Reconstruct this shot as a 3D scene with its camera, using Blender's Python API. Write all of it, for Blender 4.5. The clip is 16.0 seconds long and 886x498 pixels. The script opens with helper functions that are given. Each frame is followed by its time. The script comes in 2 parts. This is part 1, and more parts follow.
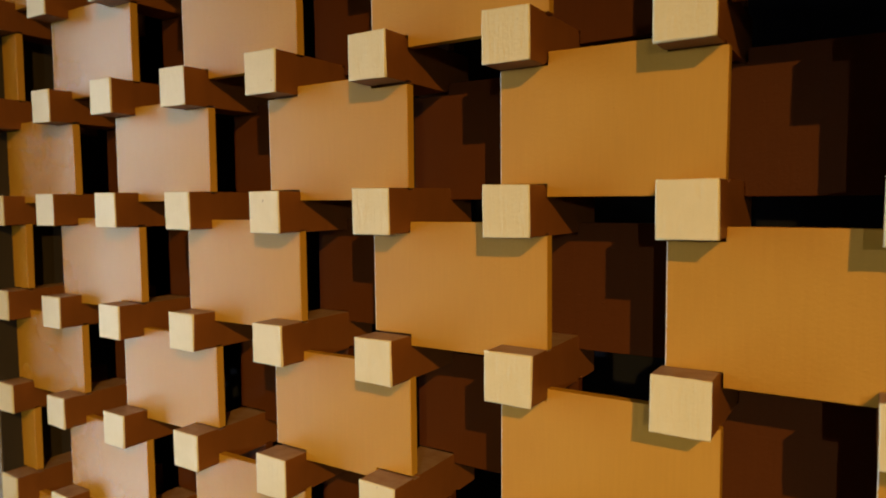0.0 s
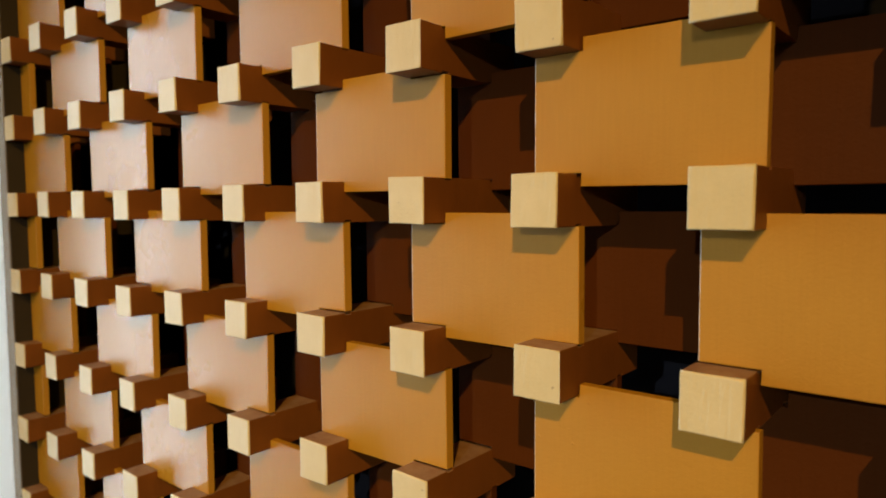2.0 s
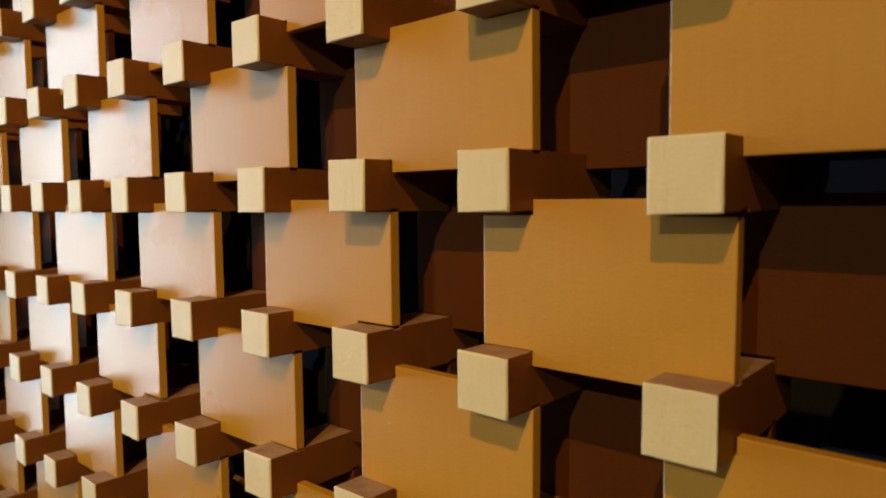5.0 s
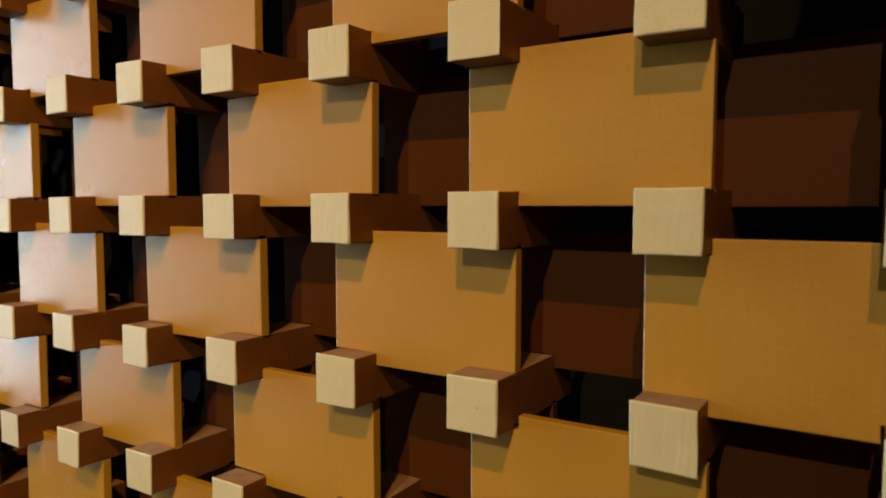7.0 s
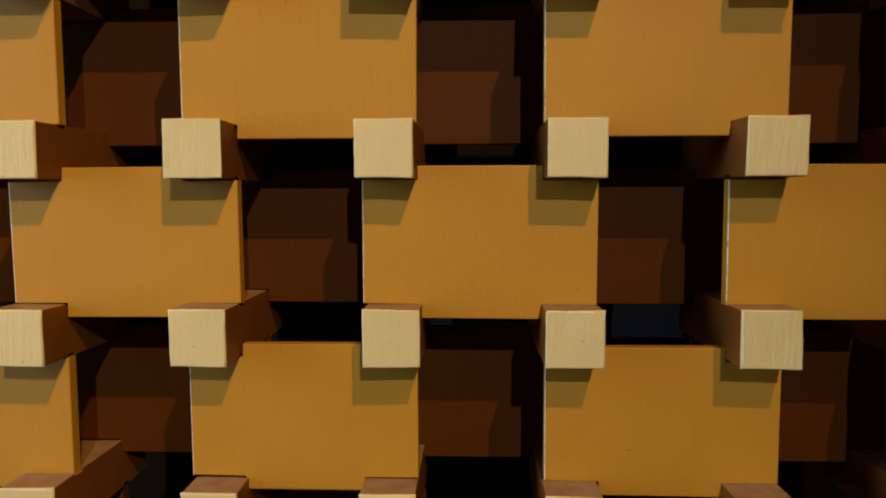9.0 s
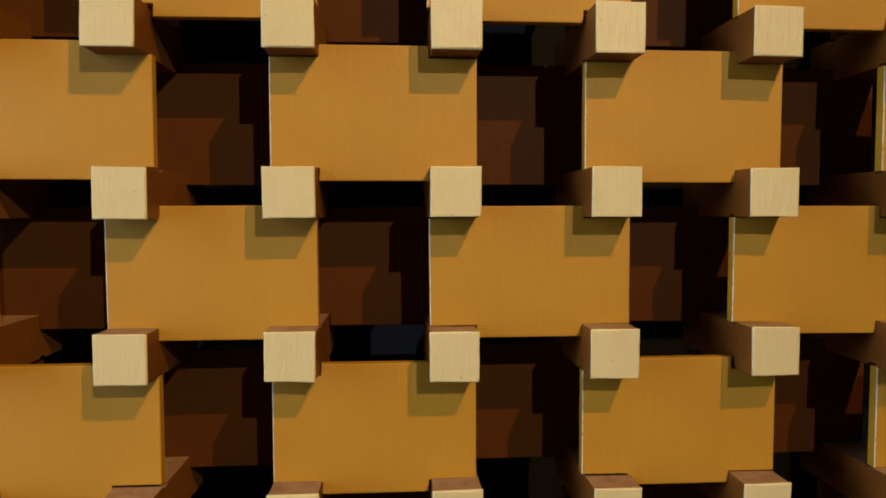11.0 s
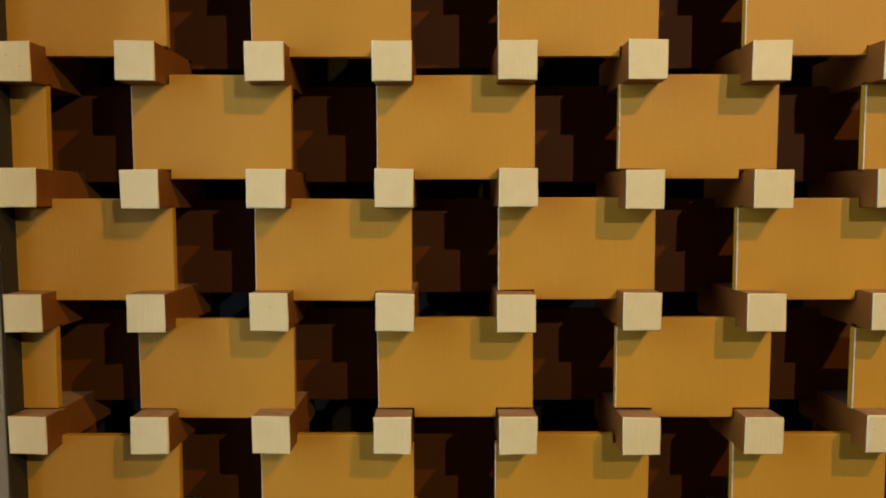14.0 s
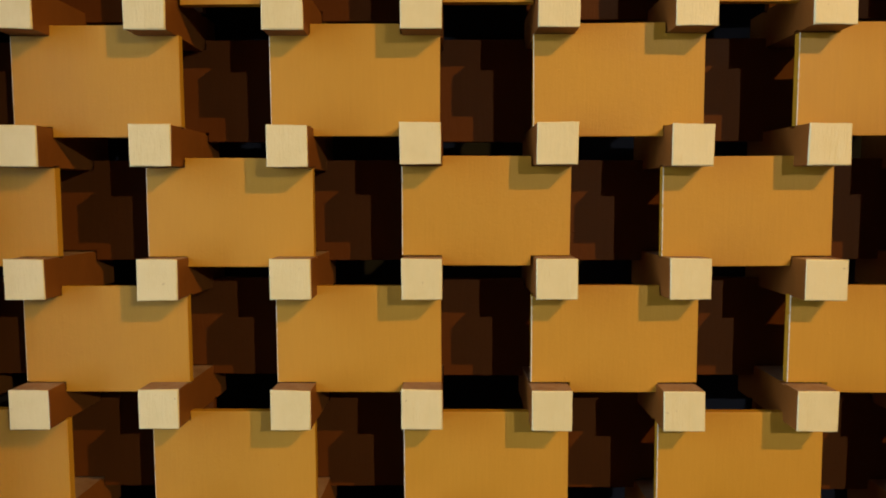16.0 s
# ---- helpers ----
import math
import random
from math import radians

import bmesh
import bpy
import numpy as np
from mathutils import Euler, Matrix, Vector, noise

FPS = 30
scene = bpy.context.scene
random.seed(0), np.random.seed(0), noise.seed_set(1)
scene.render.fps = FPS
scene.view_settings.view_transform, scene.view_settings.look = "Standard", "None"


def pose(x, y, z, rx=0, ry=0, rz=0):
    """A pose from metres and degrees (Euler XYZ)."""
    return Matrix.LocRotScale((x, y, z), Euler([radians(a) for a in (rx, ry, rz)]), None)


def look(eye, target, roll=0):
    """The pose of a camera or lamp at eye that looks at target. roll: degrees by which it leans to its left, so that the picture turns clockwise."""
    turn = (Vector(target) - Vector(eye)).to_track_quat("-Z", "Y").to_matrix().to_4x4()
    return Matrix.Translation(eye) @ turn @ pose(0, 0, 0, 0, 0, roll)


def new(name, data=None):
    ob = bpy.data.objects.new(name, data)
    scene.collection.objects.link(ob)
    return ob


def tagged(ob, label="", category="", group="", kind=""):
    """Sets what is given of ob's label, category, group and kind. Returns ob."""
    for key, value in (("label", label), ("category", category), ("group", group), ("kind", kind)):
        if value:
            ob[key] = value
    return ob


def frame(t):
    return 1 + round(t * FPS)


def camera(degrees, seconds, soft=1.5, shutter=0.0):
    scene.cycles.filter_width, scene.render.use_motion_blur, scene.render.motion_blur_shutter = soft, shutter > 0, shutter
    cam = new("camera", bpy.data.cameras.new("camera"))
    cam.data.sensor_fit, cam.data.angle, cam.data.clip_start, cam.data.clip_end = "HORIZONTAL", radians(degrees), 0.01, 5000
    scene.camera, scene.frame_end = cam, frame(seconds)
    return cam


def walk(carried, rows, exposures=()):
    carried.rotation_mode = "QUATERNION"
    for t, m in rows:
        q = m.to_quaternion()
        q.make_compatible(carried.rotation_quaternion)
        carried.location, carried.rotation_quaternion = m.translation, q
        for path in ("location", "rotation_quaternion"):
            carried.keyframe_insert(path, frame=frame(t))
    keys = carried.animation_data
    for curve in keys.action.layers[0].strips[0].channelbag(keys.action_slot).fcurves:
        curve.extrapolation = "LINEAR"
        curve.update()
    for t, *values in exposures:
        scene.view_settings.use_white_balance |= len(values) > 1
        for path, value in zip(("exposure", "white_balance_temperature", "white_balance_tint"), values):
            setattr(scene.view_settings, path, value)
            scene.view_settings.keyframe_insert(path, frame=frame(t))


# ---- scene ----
cam = camera(66.2, 16.0, soft=1.8)
cam.data.dof.use_dof, cam.data.dof.focus_distance, cam.data.dof.aperture_fstop = True, 0.73, 6.5
PATH = [
    (0, (1.247, -0.564, 0.970), (0.181, 1.122, 0.829), -0.43),
    (0.5, (1.330, -0.596, 0.900), (0.234, 1.072, 0.775), -0.21),
    (1, (1.462, -0.585, 0.838), (0.291, 1.030, 0.698), -0.34),
    (1.5, (1.524, -0.567, 0.731), (0.309, 1.017, 0.604), -0.36),
    (2, (1.606, -0.530, 0.637), (0.339, 1.012, 0.505), -0.31),
    (2.5, (1.680, -0.470, 0.551), (0.402, 1.064, 0.436), -0.19),
    (3, (1.733, -0.432, 0.454), (0.442, 1.090, 0.321), -0.33),
    (3.5, (1.788, -0.409, 0.364), (0.485, 1.104, 0.238), -0.35),
    (4, (1.829, -0.412, 0.296), (0.528, 1.101, 0.157), -0.25),
    (4.2, (1.855, -0.409, 0.269), (0.535, 1.087, 0.135), -0.37),
    (6.3, (2.001, -0.479, -0.065), (0.726, 1.056, -0.197), -0.29),
    (6.5, (2.017, -0.488, -0.092), (0.752, 1.056, -0.216), 0.10),
    (7, (2.045, -0.500, -0.149), (0.981, 1.190, -0.272), 0.03),
    (7.5, (1.973, -0.487, -0.182), (1.207, 1.356, -0.317), -0.20),
    (8, (1.916, -0.483, -0.199), (1.486, 1.462, -0.373), -0.14),
    (8.5, (1.783, -0.523, -0.212), (1.604, 1.464, -0.365), -0.02),
    (8.7, (1.736, -0.542, -0.203), (1.606, 1.447, -0.360), -0.03),
    (10.8, (1.271, -0.641, -0.194), (1.387, 1.354, -0.275), -0.32),
    (11, (1.226, -0.656, -0.181), (1.352, 1.338, -0.284), -0.04),
    (11.5, (1.112, -0.690, -0.179), (1.229, 1.304, -0.268), -0.02),
    (12, (1.006, -0.719, -0.167), (1.111, 1.275, -0.285), -0.02),
    (12.5, (0.897, -0.737, -0.172), (1.007, 1.256, -0.288), 0.10),
    (13, (0.784, -0.762, -0.176), (0.890, 1.231, -0.311), 0.06),
    (13.5, (0.673, -0.792, -0.188), (0.729, 1.203, -0.316), -0.10),
    (14, (0.545, -0.864, -0.175), (0.543, 1.131, -0.318), -0.07),
    (14.5, (0.497, -0.940, -0.051), (0.465, 1.057, -0.169), -0.03),
    (15, (0.557, -0.923, 0.139), (0.525, 1.073, 0.026), -0.06),
    (15.5, (0.632, -0.855, 0.281), (0.589, 1.141, 0.165), -0.05),
    (16, (0.678, -0.806, 0.419), (0.649, 1.188, 0.265), -0.09),
]
walk(cam, [(t, look(eye, target, roll)) for t, eye, target, roll in PATH], exposures=((0, -0.1), (16, -0.1)))

# ---- world and lights ----
world = bpy.data.worlds.new("sky")
scene.world = world
world.use_nodes = True
wn = world.node_tree.nodes
sky = wn.new("ShaderNodeTexSky")
sky.sky_type, sky.sun_disc = "NISHITA", False
sky.sun_elevation, sky.sun_rotation = radians(35), radians(60)
world.node_tree.links.new(sky.outputs[0], wn["Background"].inputs[0])
wn["Background"].inputs[1].default_value = 0.08


def lamp(name, kind, matrix, energy, colour, radius=0.02, size=(1, 1), cone=100):
    data = bpy.data.lights.new(name, kind)
    data.energy, data.color = energy, colour
    if kind == "AREA":
        data.shape, data.size, data.size_y = "RECTANGLE", *size
    else:
        data.shadow_soft_size = radius
    if kind == "SPOT":
        data.spot_size, data.spot_blend = radians(cone), 1.0
    ob = new(name, data)
    ob.matrix_world = matrix
    return ob


# two small spotlights high up in front of the screen, and daylight behind a white blind that meets the screen's end
lamp("spot_neutral", "SPOT", look((2.21, -2.74, 1.26), (-0.5, 0, -2.25)), 164, (1.0, 0.94, 0.78), 0.012, cone=105)
lamp("spot_warm", "SPOT", look((2.455, -1.98, 2.09), (-0.75, 0, -1.5)), 284, (1.0, 0.54, 0.10), 0.014, cone=90)
lamp("window_daylight", "AREA", look((-2.0, -1.08, 0.5), (5, -1.08, 0.5)), 92, (0.78, 0.92, 1.0), size=(1.6, 3.4))

# ---- materials ----


class Nodes:
    """A small helper that builds one node material."""

    def __init__(self, name, rough, spec=0.5):
        self.mat = bpy.data.materials.new(name)
        self.mat.use_nodes = True
        self.tree = self.mat.node_tree
        self.bsdf = self.tree.nodes["Principled BSDF"]
        self.bsdf.inputs["Roughness"].default_value = rough
        self.bsdf.inputs["Specular IOR Level"].default_value = spec
        self.coord = self.add("ShaderNodeTexCoord").outputs["Object"]
        self.rand = self.add("ShaderNodeObjectInfo").outputs["Random"]

    def add(self, kind, **inputs):
        n = self.tree.nodes.new(kind)
        for k, v in inputs.items():
            self.put(n.inputs[k.replace("_", " ")], v)
        return n

    def put(self, socket, v):
        if isinstance(v, bpy.types.NodeSocket):
            self.tree.links.new(v, socket)
        else:
            socket.default_value = v

    def shifted(self, scale):
        """Object coordinates stretched by scale and moved by each object's own random number."""
        m = self.add("ShaderNodeMapping", Vector=self.coord, Scale=scale)
        a = self.add("ShaderNodeVectorMath", Vector=m.outputs[0])
        a.operation = "ADD"
        s = self.math("MULTIPLY", self.rand, 37.0)
        c = self.add("ShaderNodeCombineXYZ", X=s, Y=s, Z=s)
        self.tree.links.new(c.outputs[0], a.inputs[1])
        return a.outputs[0]

    def noise(self, scale, vec, detail=4.0, rough=0.6):
        return self.add("ShaderNodeTexNoise", Vector=vec, Scale=scale, Detail=detail, Roughness=rough).outputs["Fac"]

    def math(self, op, a, b=0.0):
        n = self.tree.nodes.new("ShaderNodeMath")
        n.operation = op
        self.put(n.inputs[0], a), self.put(n.inputs[1], b)
        return n.outputs[0]

    def range(self, v, a, b, c, d):
        return self.add("ShaderNodeMapRange", Value=v, From_Min=a, From_Max=b, To_Min=c, To_Max=d).outputs[0]

    def mix(self, f, a, b):
        n = self.tree.nodes.new("ShaderNodeMix")
        n.data_type = "RGBA"
        self.put(n.inputs[0], f)
        for s, v in ((n.inputs[6], a), (n.inputs[7], b)):
            self.put(s, v if isinstance(v, bpy.types.NodeSocket) else (*v, 1))
        return n.outputs[2]

    def bump(self, height, dist, strength=1.0, under=None):
        n = self.add("ShaderNodeBump", Height=height, Distance=dist, Strength=strength)
        if under:
            self.tree.links.new(under, n.inputs["Normal"])
        return n.outputs[0]

    def done(self, colour, normal=None, rough=None):
        self.put(self.bsdf.inputs["Base Color"], colour if isinstance(colour, bpy.types.NodeSocket) else (*colour, 1))
        if normal:
            self.put(self.bsdf.inputs["Normal"], normal)
        if rough:
            self.put(self.bsdf.inputs["Roughness"], rough)
        return self.mat


def tan_paint(name, dark, light, rough, spec, dust=0.0, sheen=0.0):
    """Satin ochre paint with brush streaks along z, fine roller grain and a few raised specks."""
    n = Nodes(name, rough, spec)
    v = n.shifted((1, 1, 1))
    streak = n.noise(60, n.shifted((6, 1, 0.35)), 3)
    cloud = n.noise(9, v, 3)
    grain = n.noise(900, v, 2)
    speck = n.range(n.noise(130, v, 1, 0.3), 0.80, 0.85, 0, 1)
    tone = n.math("ADD", n.math("MULTIPLY", streak, 0.35), n.math("ADD", n.math("MULTIPLY", cloud, 0.5), n.math("MULTIPLY", n.rand, 0.10)))
    col = n.mix(n.range(tone, 0.3, 0.8, 0, 1), dark, light)
    if dust:
        up = n.add("ShaderNodeSeparateXYZ", Vector=n.add("ShaderNodeNewGeometry").outputs["Normal"]).outputs[2]
        lying = n.math("MULTIPLY", n.range(up, 0.6, 0.95, 0, dust), n.range(n.noise(55, v, 4), 0.25, 0.6, 0.35, 1))
        col = n.mix(lying, col, (0.42, 0.30, 0.21))
    nor = n.bump(grain, 0.0004, 0.3)
    nor = n.bump(n.noise(330, v, 3, 0.65), 0.0008, 0.32, nor)
    nor = n.bump(n.noise(90, v, 2), 0.0012, 0.22, nor)
    nor = n.bump(streak, 0.0005, 0.35, nor)
    nor = n.bump(cloud, 0.004, 0.15, nor)
    nor = n.bump(speck, 0.0007, 0.7, nor)
    gloss = n.range(cloud, 0.3, 0.7, rough - 0.05, rough + 0.06)
    if sheen:
        # satin paint gets glossier at a slant
        facing = n.add("ShaderNodeLayerWeight", Blend=0.5).outputs["Facing"]
        gloss = n.math("SUBTRACT", gloss, n.range(facing, 0.20, 0.64, 0, sheen))
    return n.done(col, nor, gloss)


def cream_paint():
    """Thick brushed cream paint over end grain, with ridges and small chips."""
    n = Nodes("cream_paint", 0.45, 0.6)
    v = n.shifted((1, 1, 1))
    ridge = n.add("ShaderNodeTexNoise", Vector=n.shifted((3.2, 1, 0.42)), Scale=75, Detail=3.0, Roughness=0.55, Distortion=0.7).outputs["Fac"]
    cloud = n.noise(40, v, 3)
    chip = n.range(n.noise(120, v, 2, 0.5), 0.74, 0.78, 0, 1)
    tone = n.math("ADD", n.math("MULTIPLY", ridge, 0.25), n.math("ADD", n.math("MULTIPLY", cloud, 0.6), n.math("MULTIPLY", n.rand, 0.2)))
    col = n.mix(n.range(tone, 0.3, 0.8, 0, 1), (0.72, 0.625, 0.35), (0.80, 0.70, 0.43))
    col = n.mix(n.math("MULTIPLY", chip, 0.5), col, (0.30, 0.20, 0.10))
    nor = n.bump(ridge, 0.0024, 0.30)
    nor = n.bump(cloud, 0.002, 0.3, nor)
    nor = n.bump(n.noise(260, v, 3), 0.0008, 0.45, nor)
    return n.done(col, nor)


def plaster(name, colour, rough=0.8):
    n = Nodes(name, rough, 0.3)
    v = n.shifted((1, 1, 1))
    a, b = n.noise(3, v, 3), n.noise(260, v, 3)
    col = n.mix(n.range(a, 0.35, 0.65, 0, 1), [c * 0.95 for c in colour], colour)
    return n.done(col, n.bump(b, 0.0006, 0.4))


def blind_cloth():
    """White blind that lets daylight through."""
    n = Nodes("white_blind", 0.9)
    weave = n.noise(500, n.shifted((1, 1, 1)), 2)
    tone = n.mix(weave, (0.88, 0.88, 0.87), (0.94, 0.94, 0.93))
    d = n.add("ShaderNodeBsdfDiffuse", Color=tone)
    t = n.add("ShaderNodeBsdfTranslucent", Color=tone)
    m = n.tree.nodes.new("ShaderNodeMixShader")
    m.inputs[0].default_value = 0.74
    n.tree.links.new(d.outputs[0], m.inputs[1])
    n.tree.links.new(t.outputs[0], m.inputs[2])
    n.tree.links.new(m.outputs[0], n.tree.nodes["Material Output"].inputs[0])
    return n.mat


def worn_lit_edge():
    """Pale rubbed edge, with the daylight it catches from the left put into the colour."""
    n = Nodes("rubbed_lit_edge", 0.5)
    f = n.range(n.noise(170, n.shifted((1, 1, 1)), 3), 0.30, 0.48, 0, 1)
    return n.done(n.mix(f, (0.50, 0.29, 0.06), (0.80, 0.72, 0.58)))


RUBBED_LIT = worn_lit_edge()
PANEL = tan_paint("ochre_panel_paint", (0.50, 0.256, 0.020), (0.58, 0.305, 0.029), 0.58, 0.55, sheen=0.40)
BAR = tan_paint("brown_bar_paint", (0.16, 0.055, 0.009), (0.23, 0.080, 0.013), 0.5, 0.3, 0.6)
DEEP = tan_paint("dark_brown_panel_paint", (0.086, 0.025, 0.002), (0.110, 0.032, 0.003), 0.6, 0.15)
CREAM = cream_paint()
WHITE = plaster("white_plaster", (0.80, 0.80, 0.78))
ROOM = plaster("warm_grey_plaster", (0.18, 0.17, 0.16))
TAUPE = tan_paint("taupe_paint", (0.20, 0.170, 0.118), (0.23, 0.196, 0.138), 0.5, 0.6, sheen=0.3)
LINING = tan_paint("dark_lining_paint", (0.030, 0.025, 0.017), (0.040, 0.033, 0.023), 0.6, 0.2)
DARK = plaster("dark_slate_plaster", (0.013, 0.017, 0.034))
FLOOR = plaster("dark_floor_paint", (0.07, 0.06, 0.05), 0.6)
BLIND = blind_cloth()

# ---- mesh helpers ----


def part(name, bm, material, parent=None, label="", at=None):
    me = bpy.data.meshes.new(name)
    bm.to_mesh(me)
    bm.free()
    for m in material if isinstance(material, (list, tuple)) else (material,):
        me.materials.append(m)
    ob = new(name, me)
    if parent:
        ob.parent = parent
    if at:
        ob.location = at
    return tagged(ob, label)


def box(bm, x0, x1, y0, y1, z0, z1):
    r = bmesh.ops.create_cube(bm, size=1)
    bmesh.ops.scale(bm, vec=(x1 - x0, y1 - y0, z1 - z0), verts=r["verts"])
    bmesh.ops.translate(bm, vec=((x0 + x1) / 2, (y0 + y1) / 2, (z0 + z1) / 2), verts=r["verts"])
    return r["verts"]


def slab(name, x0, x1, y0, y1, z0, z1, material, label, category):
    bm = bmesh.new()
    box(bm, x0, x1, y0, y1, z0, z1)
    return tagged(part(name, bm, material), label, category, kind="structure")


# ---- sizes of the screen ----
PITCH = 0.16            # bars stand on a square grid
HALF = 0.0244           # half of a bar's side
FRONT, BACK = 0.036, 0.121   # front faces of the two layers of panels
THICK = 0.011
LENGTH = 0.170
PW, PH = 0.2084, 0.1356   # panel
COLS, ROWS_LOW, ROWS_HIGH = 17, -9, 14
FLOOR_Z, CEIL_Z = -1.56, 2.36
JAMB, POST, FACE, BLIND_END = -0.062, -0.0218, 0.001, -0.12   # the blind's plane, the post's inner side, its front, the blind's edge
RIGHT = (COLS - 1) * PITCH + 0.063

# ---- room ----
slab("floor", -1.2, 5.2, -4.2, 2.2, FLOOR_Z - 0.1, FLOOR_Z, FLOOR, "plain dark painted floor", "floor")
slab("ceiling", -1.2, 5.2, -4.2, 2.2, CEIL_Z, CEIL_Z + 0.1, ROOM, "plain grey plaster ceiling", "ceiling")
slab("jamb", -1.0, POST - 0.004, FACE, 0.30, FLOOR_Z, CEIL_Z, TAUPE, "taupe painted jamb at the end of the screen", "wall")
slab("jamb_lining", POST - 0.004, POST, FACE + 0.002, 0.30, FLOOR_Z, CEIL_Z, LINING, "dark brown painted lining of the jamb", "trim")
slab("wall_beyond_screen", RIGHT, 5.0, FACE, 0.30, FLOOR_Z, CEIL_Z, ROOM, "plain grey plaster wall beyond the screen", "wall")
slab("wall_east", 5.0, 5.2, -4.0, 2.0, FLOOR_Z, CEIL_Z, ROOM, "plain grey plaster wall", "wall")
slab("wall_south", -1.2, 5.2, -4.2, -4.0, FLOOR_Z, CEIL_Z, ROOM, "plain grey plaster wall", "wall")
slab("wall_west", -0.2, JAMB, -4.0, -1.2, FLOOR_Z, CEIL_Z, ROOM, "plain grey plaster wall beside the window", "wall")
for z0, z1, tag in ((FLOOR_Z, -1.1, "wall_below_window"), (1.9, CEIL_Z, "wall_above_window")):
    slab(tag, -0.2, JAMB, -1.2, BLIND_END, z0, z1, ROOM, "plain grey plaster wall beside the window", "wall")
slab("window_blind", JAMB - 0.004, JAMB - 0.001, BLIND_END, FACE, FLOOR_Z, CEIL_Z, BLIND, "white translucent blind glowing with daylight", "blind")

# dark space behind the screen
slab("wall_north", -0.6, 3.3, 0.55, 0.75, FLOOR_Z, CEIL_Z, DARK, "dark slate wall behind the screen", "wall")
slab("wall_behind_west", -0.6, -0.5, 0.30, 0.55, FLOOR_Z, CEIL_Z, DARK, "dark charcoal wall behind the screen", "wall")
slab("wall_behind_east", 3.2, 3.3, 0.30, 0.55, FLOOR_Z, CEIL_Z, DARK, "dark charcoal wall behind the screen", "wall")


# ---- the screen ----
def end_mesh(seed):
    """The thick coat of cream paint over a bar's front end, with soft uneven corners."""
    rng = random.Random(seed)
    bm = bmesh.new()
    box(bm, -HALF - 0.0002, HALF + 0.0002, 0, 0.0022, -HALF - 0.0002, HALF + 0.0002)
    for v in bm.verts:
        v.co += Vector((rng.uniform(-0.0008, 0.0008), rng.uniform(-0.0004, 0.0004) if v.co.y < 0.001 else 0, rng.uniform(-0.0008, 0.0008)))
    rim = [e for e in bm.edges if all(v.co.y < 0.001 for v in e.verts)]
    bmesh.ops.subdivide_edges(bm, edges=rim, cuts=5)
    for v in bm.verts:
        if v.co.y < 0.001:
            v.co += Vector((rng.uniform(-0.00025, 0.00025), 0, rng.uniform(-0.00025, 0.00025)))
    rim = [e for e in bm.edges if all(v.co.y < 0.001 for v in e.verts) and any(len(f.verts) > 6 and abs(f.normal.y) < 0.5 for f in e.link_faces)]
    bmesh.ops.bevel(bm, geom=rim, offset=0.0012, segments=2, profile=0.6, affect="EDGES")
    for f in bm.faces:
        f.smooth = f.calc_area() < 3e-5
    return bm


def bar_mesh(seed, start=0.0015):
    """A square bar with four slots for the panels."""
    rng = random.Random(seed)
    s, d, g = HALF, HALF - 0.0025, 0.0003
    a0, a1, b0, b1 = FRONT - g, FRONT + THICK + g, BACK - g, BACK + THICK + g
    top = [(start, s), (a0, s), (a0, d), (a1, d), (a1, s), (b0, s), (b0, d), (b1, d), (b1, s), (LENGTH, s)]
    outline = top + [(y, -z) for y, z in reversed(top)]
    bm = bmesh.new()
    rings = [[bm.verts.new((x, y, z)) for y, z in outline] for x in (-s, s)]
    n = len(outline)
    bm.faces.new(rings[0])
    bm.faces.new(rings[1][::-1])
    for k in range(n):
        bm.faces.new((rings[0][k], rings[1][k], rings[1][(k + 1) % n], rings[0][(k + 1) % n]))
    bmesh.ops.recalc_face_normals(bm, faces=bm.faces)
    front = [f for f in bm.faces if all(v.co.y < start + 1e-4 for v in f.verts)]
    edges = list(front[0].edges) + [e for e in bm.edges if abs(e.verts[0].co.y - e.verts[1].co.y) > 0.02 and min(v.co.y for v in e.verts) < start + 1e-4]
    bmesh.ops.bevel(bm, geom=list(set(edges)), offset=0.0012, segments=2, profile=0.6, affect="EDGES")
    for f in bm.faces:
        f.smooth = f.calc_area() < 2e-5
    return bm


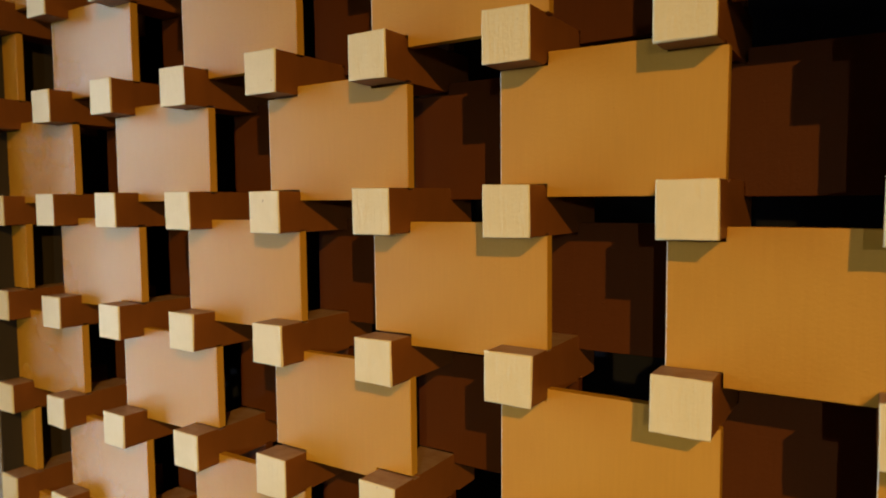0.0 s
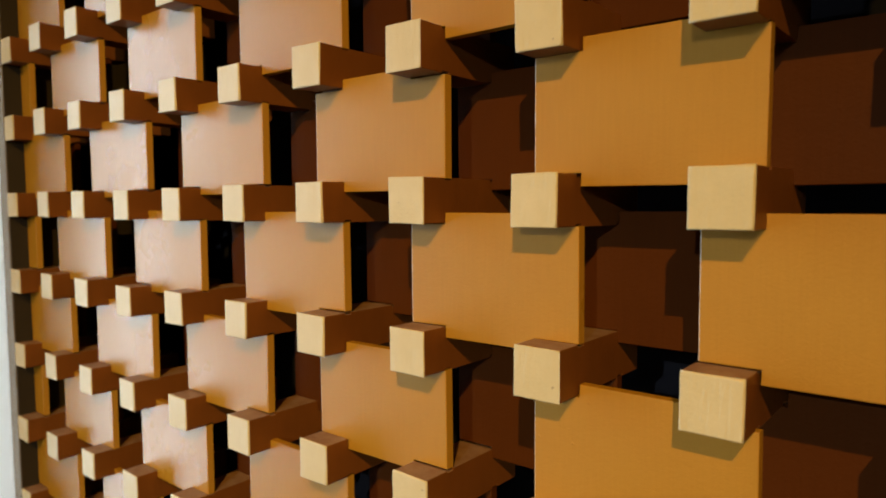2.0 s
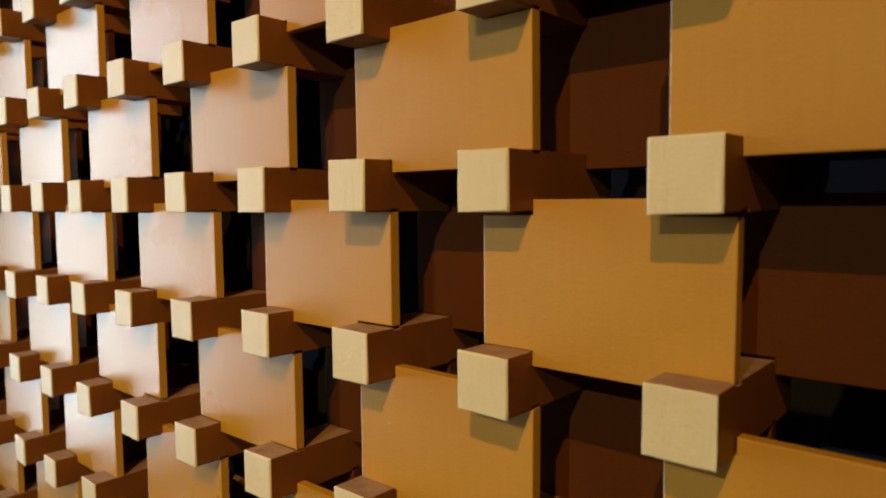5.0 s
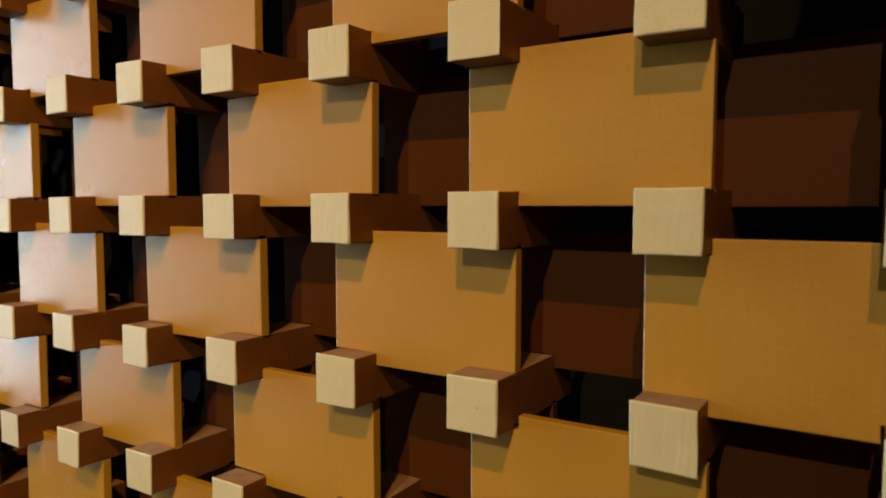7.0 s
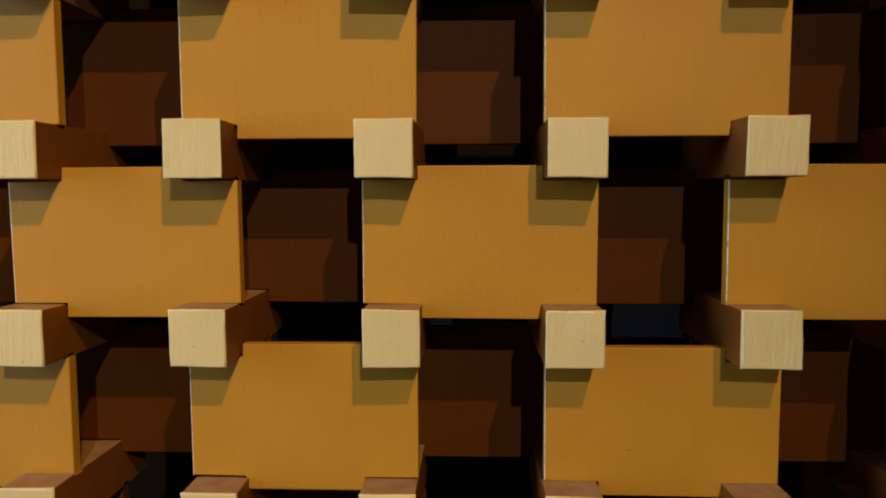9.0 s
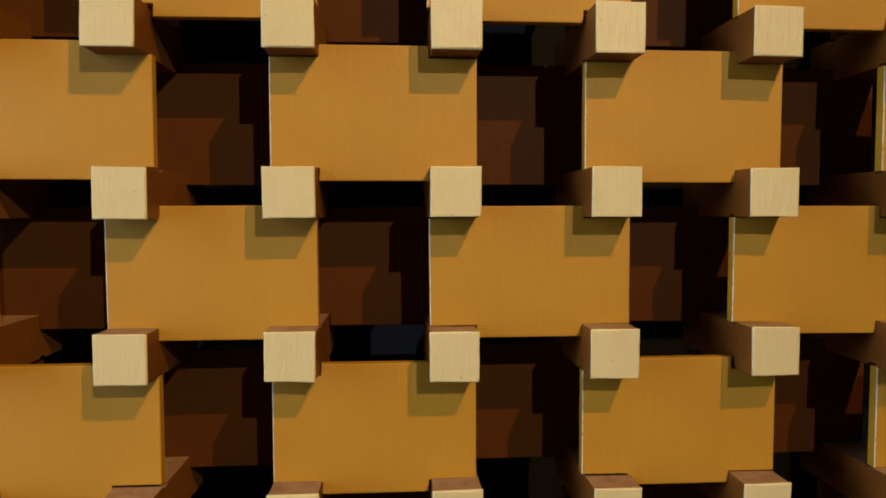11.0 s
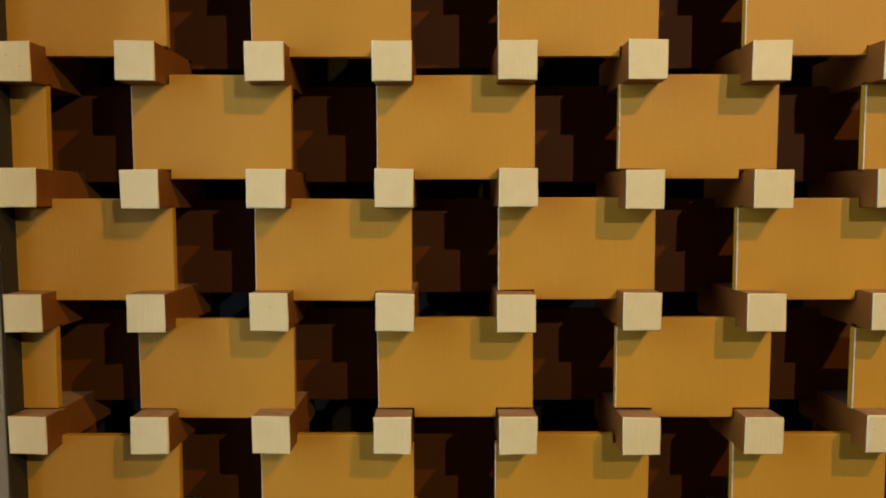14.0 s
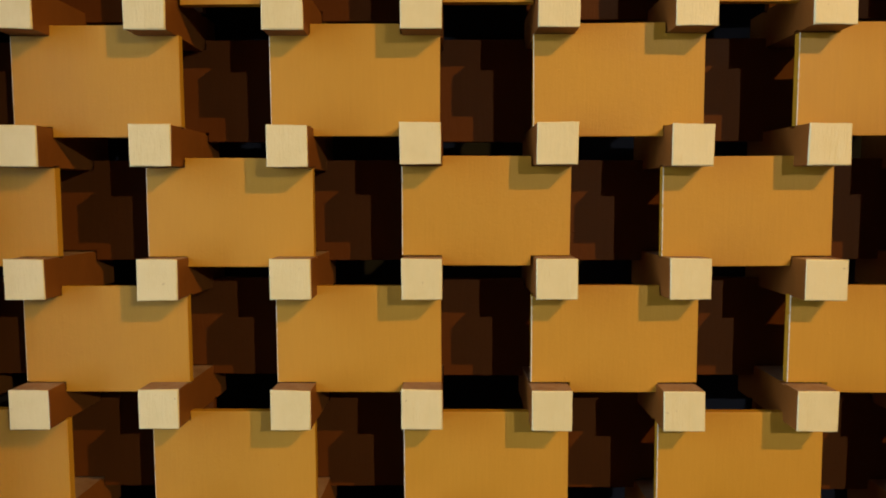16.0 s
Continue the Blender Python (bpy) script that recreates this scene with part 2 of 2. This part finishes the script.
def panel_mesh(seed, x0, x1):
    """A thin board with eased, hand-cut edges and tongues that drop between the bars."""
    rng = random.Random(seed)
    inner = PITCH / 2 - HALF
    step, top = PITCH / 2 - HALF - 0.0004, PH / 2
    t0, t1 = max(x0, -inner + 0.0004), min(x1, inner - 0.0004)
    if t1 - t0 < 0.05:
        t0 = t1 = None
    if t0 is None:
        outline = [(x0, -step), (x1, -step), (x1, step), (x0, step)]
    else:
        outline = [(x0, -step), (t0, -step), (t0, -top), (t1, -top), (t1, -step), (x1, -step),
                   (x1, step), (t1, step), (t1, top), (t0, top), (t0, step), (x0, step)]
    outline = [(x + rng.uniform(-0.0006, 0.0006), z + rng.uniform(-0.0003, 0.0003)) for x, z in outline]
    bm = bmesh.new()
    rings = [[bm.verts.new((x, y, z)) for x, z in outline] for y in (0, THICK)]
    n = len(outline)
    bm.faces.new(rings[0])
    bm.faces.new(rings[1][::-1])
    for k in range(n):
        bm.faces.new((rings[0][k], rings[1][k], rings[1][(k + 1) % n], rings[0][(k + 1) % n]))
    bmesh.ops.recalc_face_normals(bm, faces=bm.faces)
    bmesh.ops.bevel(bm, geom=[e for e in bm.edges if all(v.co.y < 1e-4 for v in e.verts)], offset=0.001, segments=2, profile=0.6, affect="EDGES")
    for f in bm.faces:
        side = f.calc_center_median().x < x0 + 0.003
        # left front bevels only: wear plus a daylight gleam painted as pale colour
        f.material_index = 1 if side and f.normal.x < -0.25 and f.normal.y < -0.2 else 0
    return bm


screen = tagged(new("lattice_screen"), "ochre and brown timber lattice screen with cream bar ends", "wall screen")
rnd = random.Random(4)


def stock(name, makers, materials):
    out = []
    for bm in makers:
        me = bpy.data.meshes.new(name)
        bm.to_mesh(me)
        bm.free()
        for m in materials:
            me.materials.append(m)
        out.append(me)
    return out


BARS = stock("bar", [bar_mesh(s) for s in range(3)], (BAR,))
ENDS = stock("painted_end", [end_mesh(60 + s) for s in range(14)], (CREAM,))
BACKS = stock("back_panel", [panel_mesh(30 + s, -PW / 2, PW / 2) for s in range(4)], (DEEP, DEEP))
PANELS = stock("panel", [panel_mesh(20 + s, -PW / 2, PW / 2) for s in range(6)], (PANEL, RUBBED_LIT))
EDGE_X = PITCH / 2
HALF_L = [stock("panel", [panel_mesh(40, EDGE_X - 0.025, PW / 2)], (m, RUBBED_LIT if m == PANEL else m))[0] for m in (PANEL, DEEP)]
HALF_R = [stock("panel", [panel_mesh(41, -PW / 2, 0.025 - EDGE_X)], (m, RUBBED_LIT if m == PANEL else m))[0] for m in (PANEL, DEEP)]


def piece(name, me, x, y, z, rough_turn):
    ob = new(name, me)
    ob.parent = screen
    ob.matrix_basis = pose(x, y, z, rnd.gauss(0, rough_turn), rnd.gauss(0, rough_turn), rnd.gauss(0, rough_turn))
    return ob


spare = []
for r in range(ROWS_LOW, ROWS_HIGH + 1):
    for c in range(COLS):
        x, z = c * PITCH + (rnd.gauss(0, 0.0016) if c else 0.0031), r * PITCH + rnd.gauss(0, 0.0009)
        if -6 <= r <= 10:
            bar = piece("bar", rnd.choice(BARS), x, rnd.gauss(0, 0.0008), z, 0.28)
            end = tagged(new("painted_end", rnd.choice(ENDS)), "cream painted bar end")
            end.parent = bar
        else:
            spare.append((rnd.choice(BARS), x, z))
    if r > ROWS_LOW:
        for layer, y in ((0, FRONT), (1, BACK)):
            # below an odd row the front boards start at even bars
            first = 0 if (r + layer) % 2 else -1
            for c in range(first, COLS, 2):
                me = rnd.choice(PANELS)
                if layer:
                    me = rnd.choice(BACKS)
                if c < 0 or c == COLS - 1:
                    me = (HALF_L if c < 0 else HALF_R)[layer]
                piece("back_panel" if layer else "panel", me, (c + 0.5) * PITCH + rnd.gauss(0, 0.0008), y, (r - 0.5) * PITCH + rnd.gauss(0, 0.0006), 0.12)

bm = bmesh.new()
for me, x, z in spare:
    for source, slot in ((me, 0), (ENDS[0], 1)):
        k, j = len(bm.verts), len(bm.faces)
        bm.from_mesh(source)
        bm.verts.ensure_lookup_table()
        bm.faces.ensure_lookup_table()
        for v in bm.verts[k:]:
            v.co += Vector((x, 0, z))
        for f in bm.faces[j:]:
            f.material_index = slot
tagged(part("bar_rest", bm, (BAR, CREAM), screen), kind="stuff")
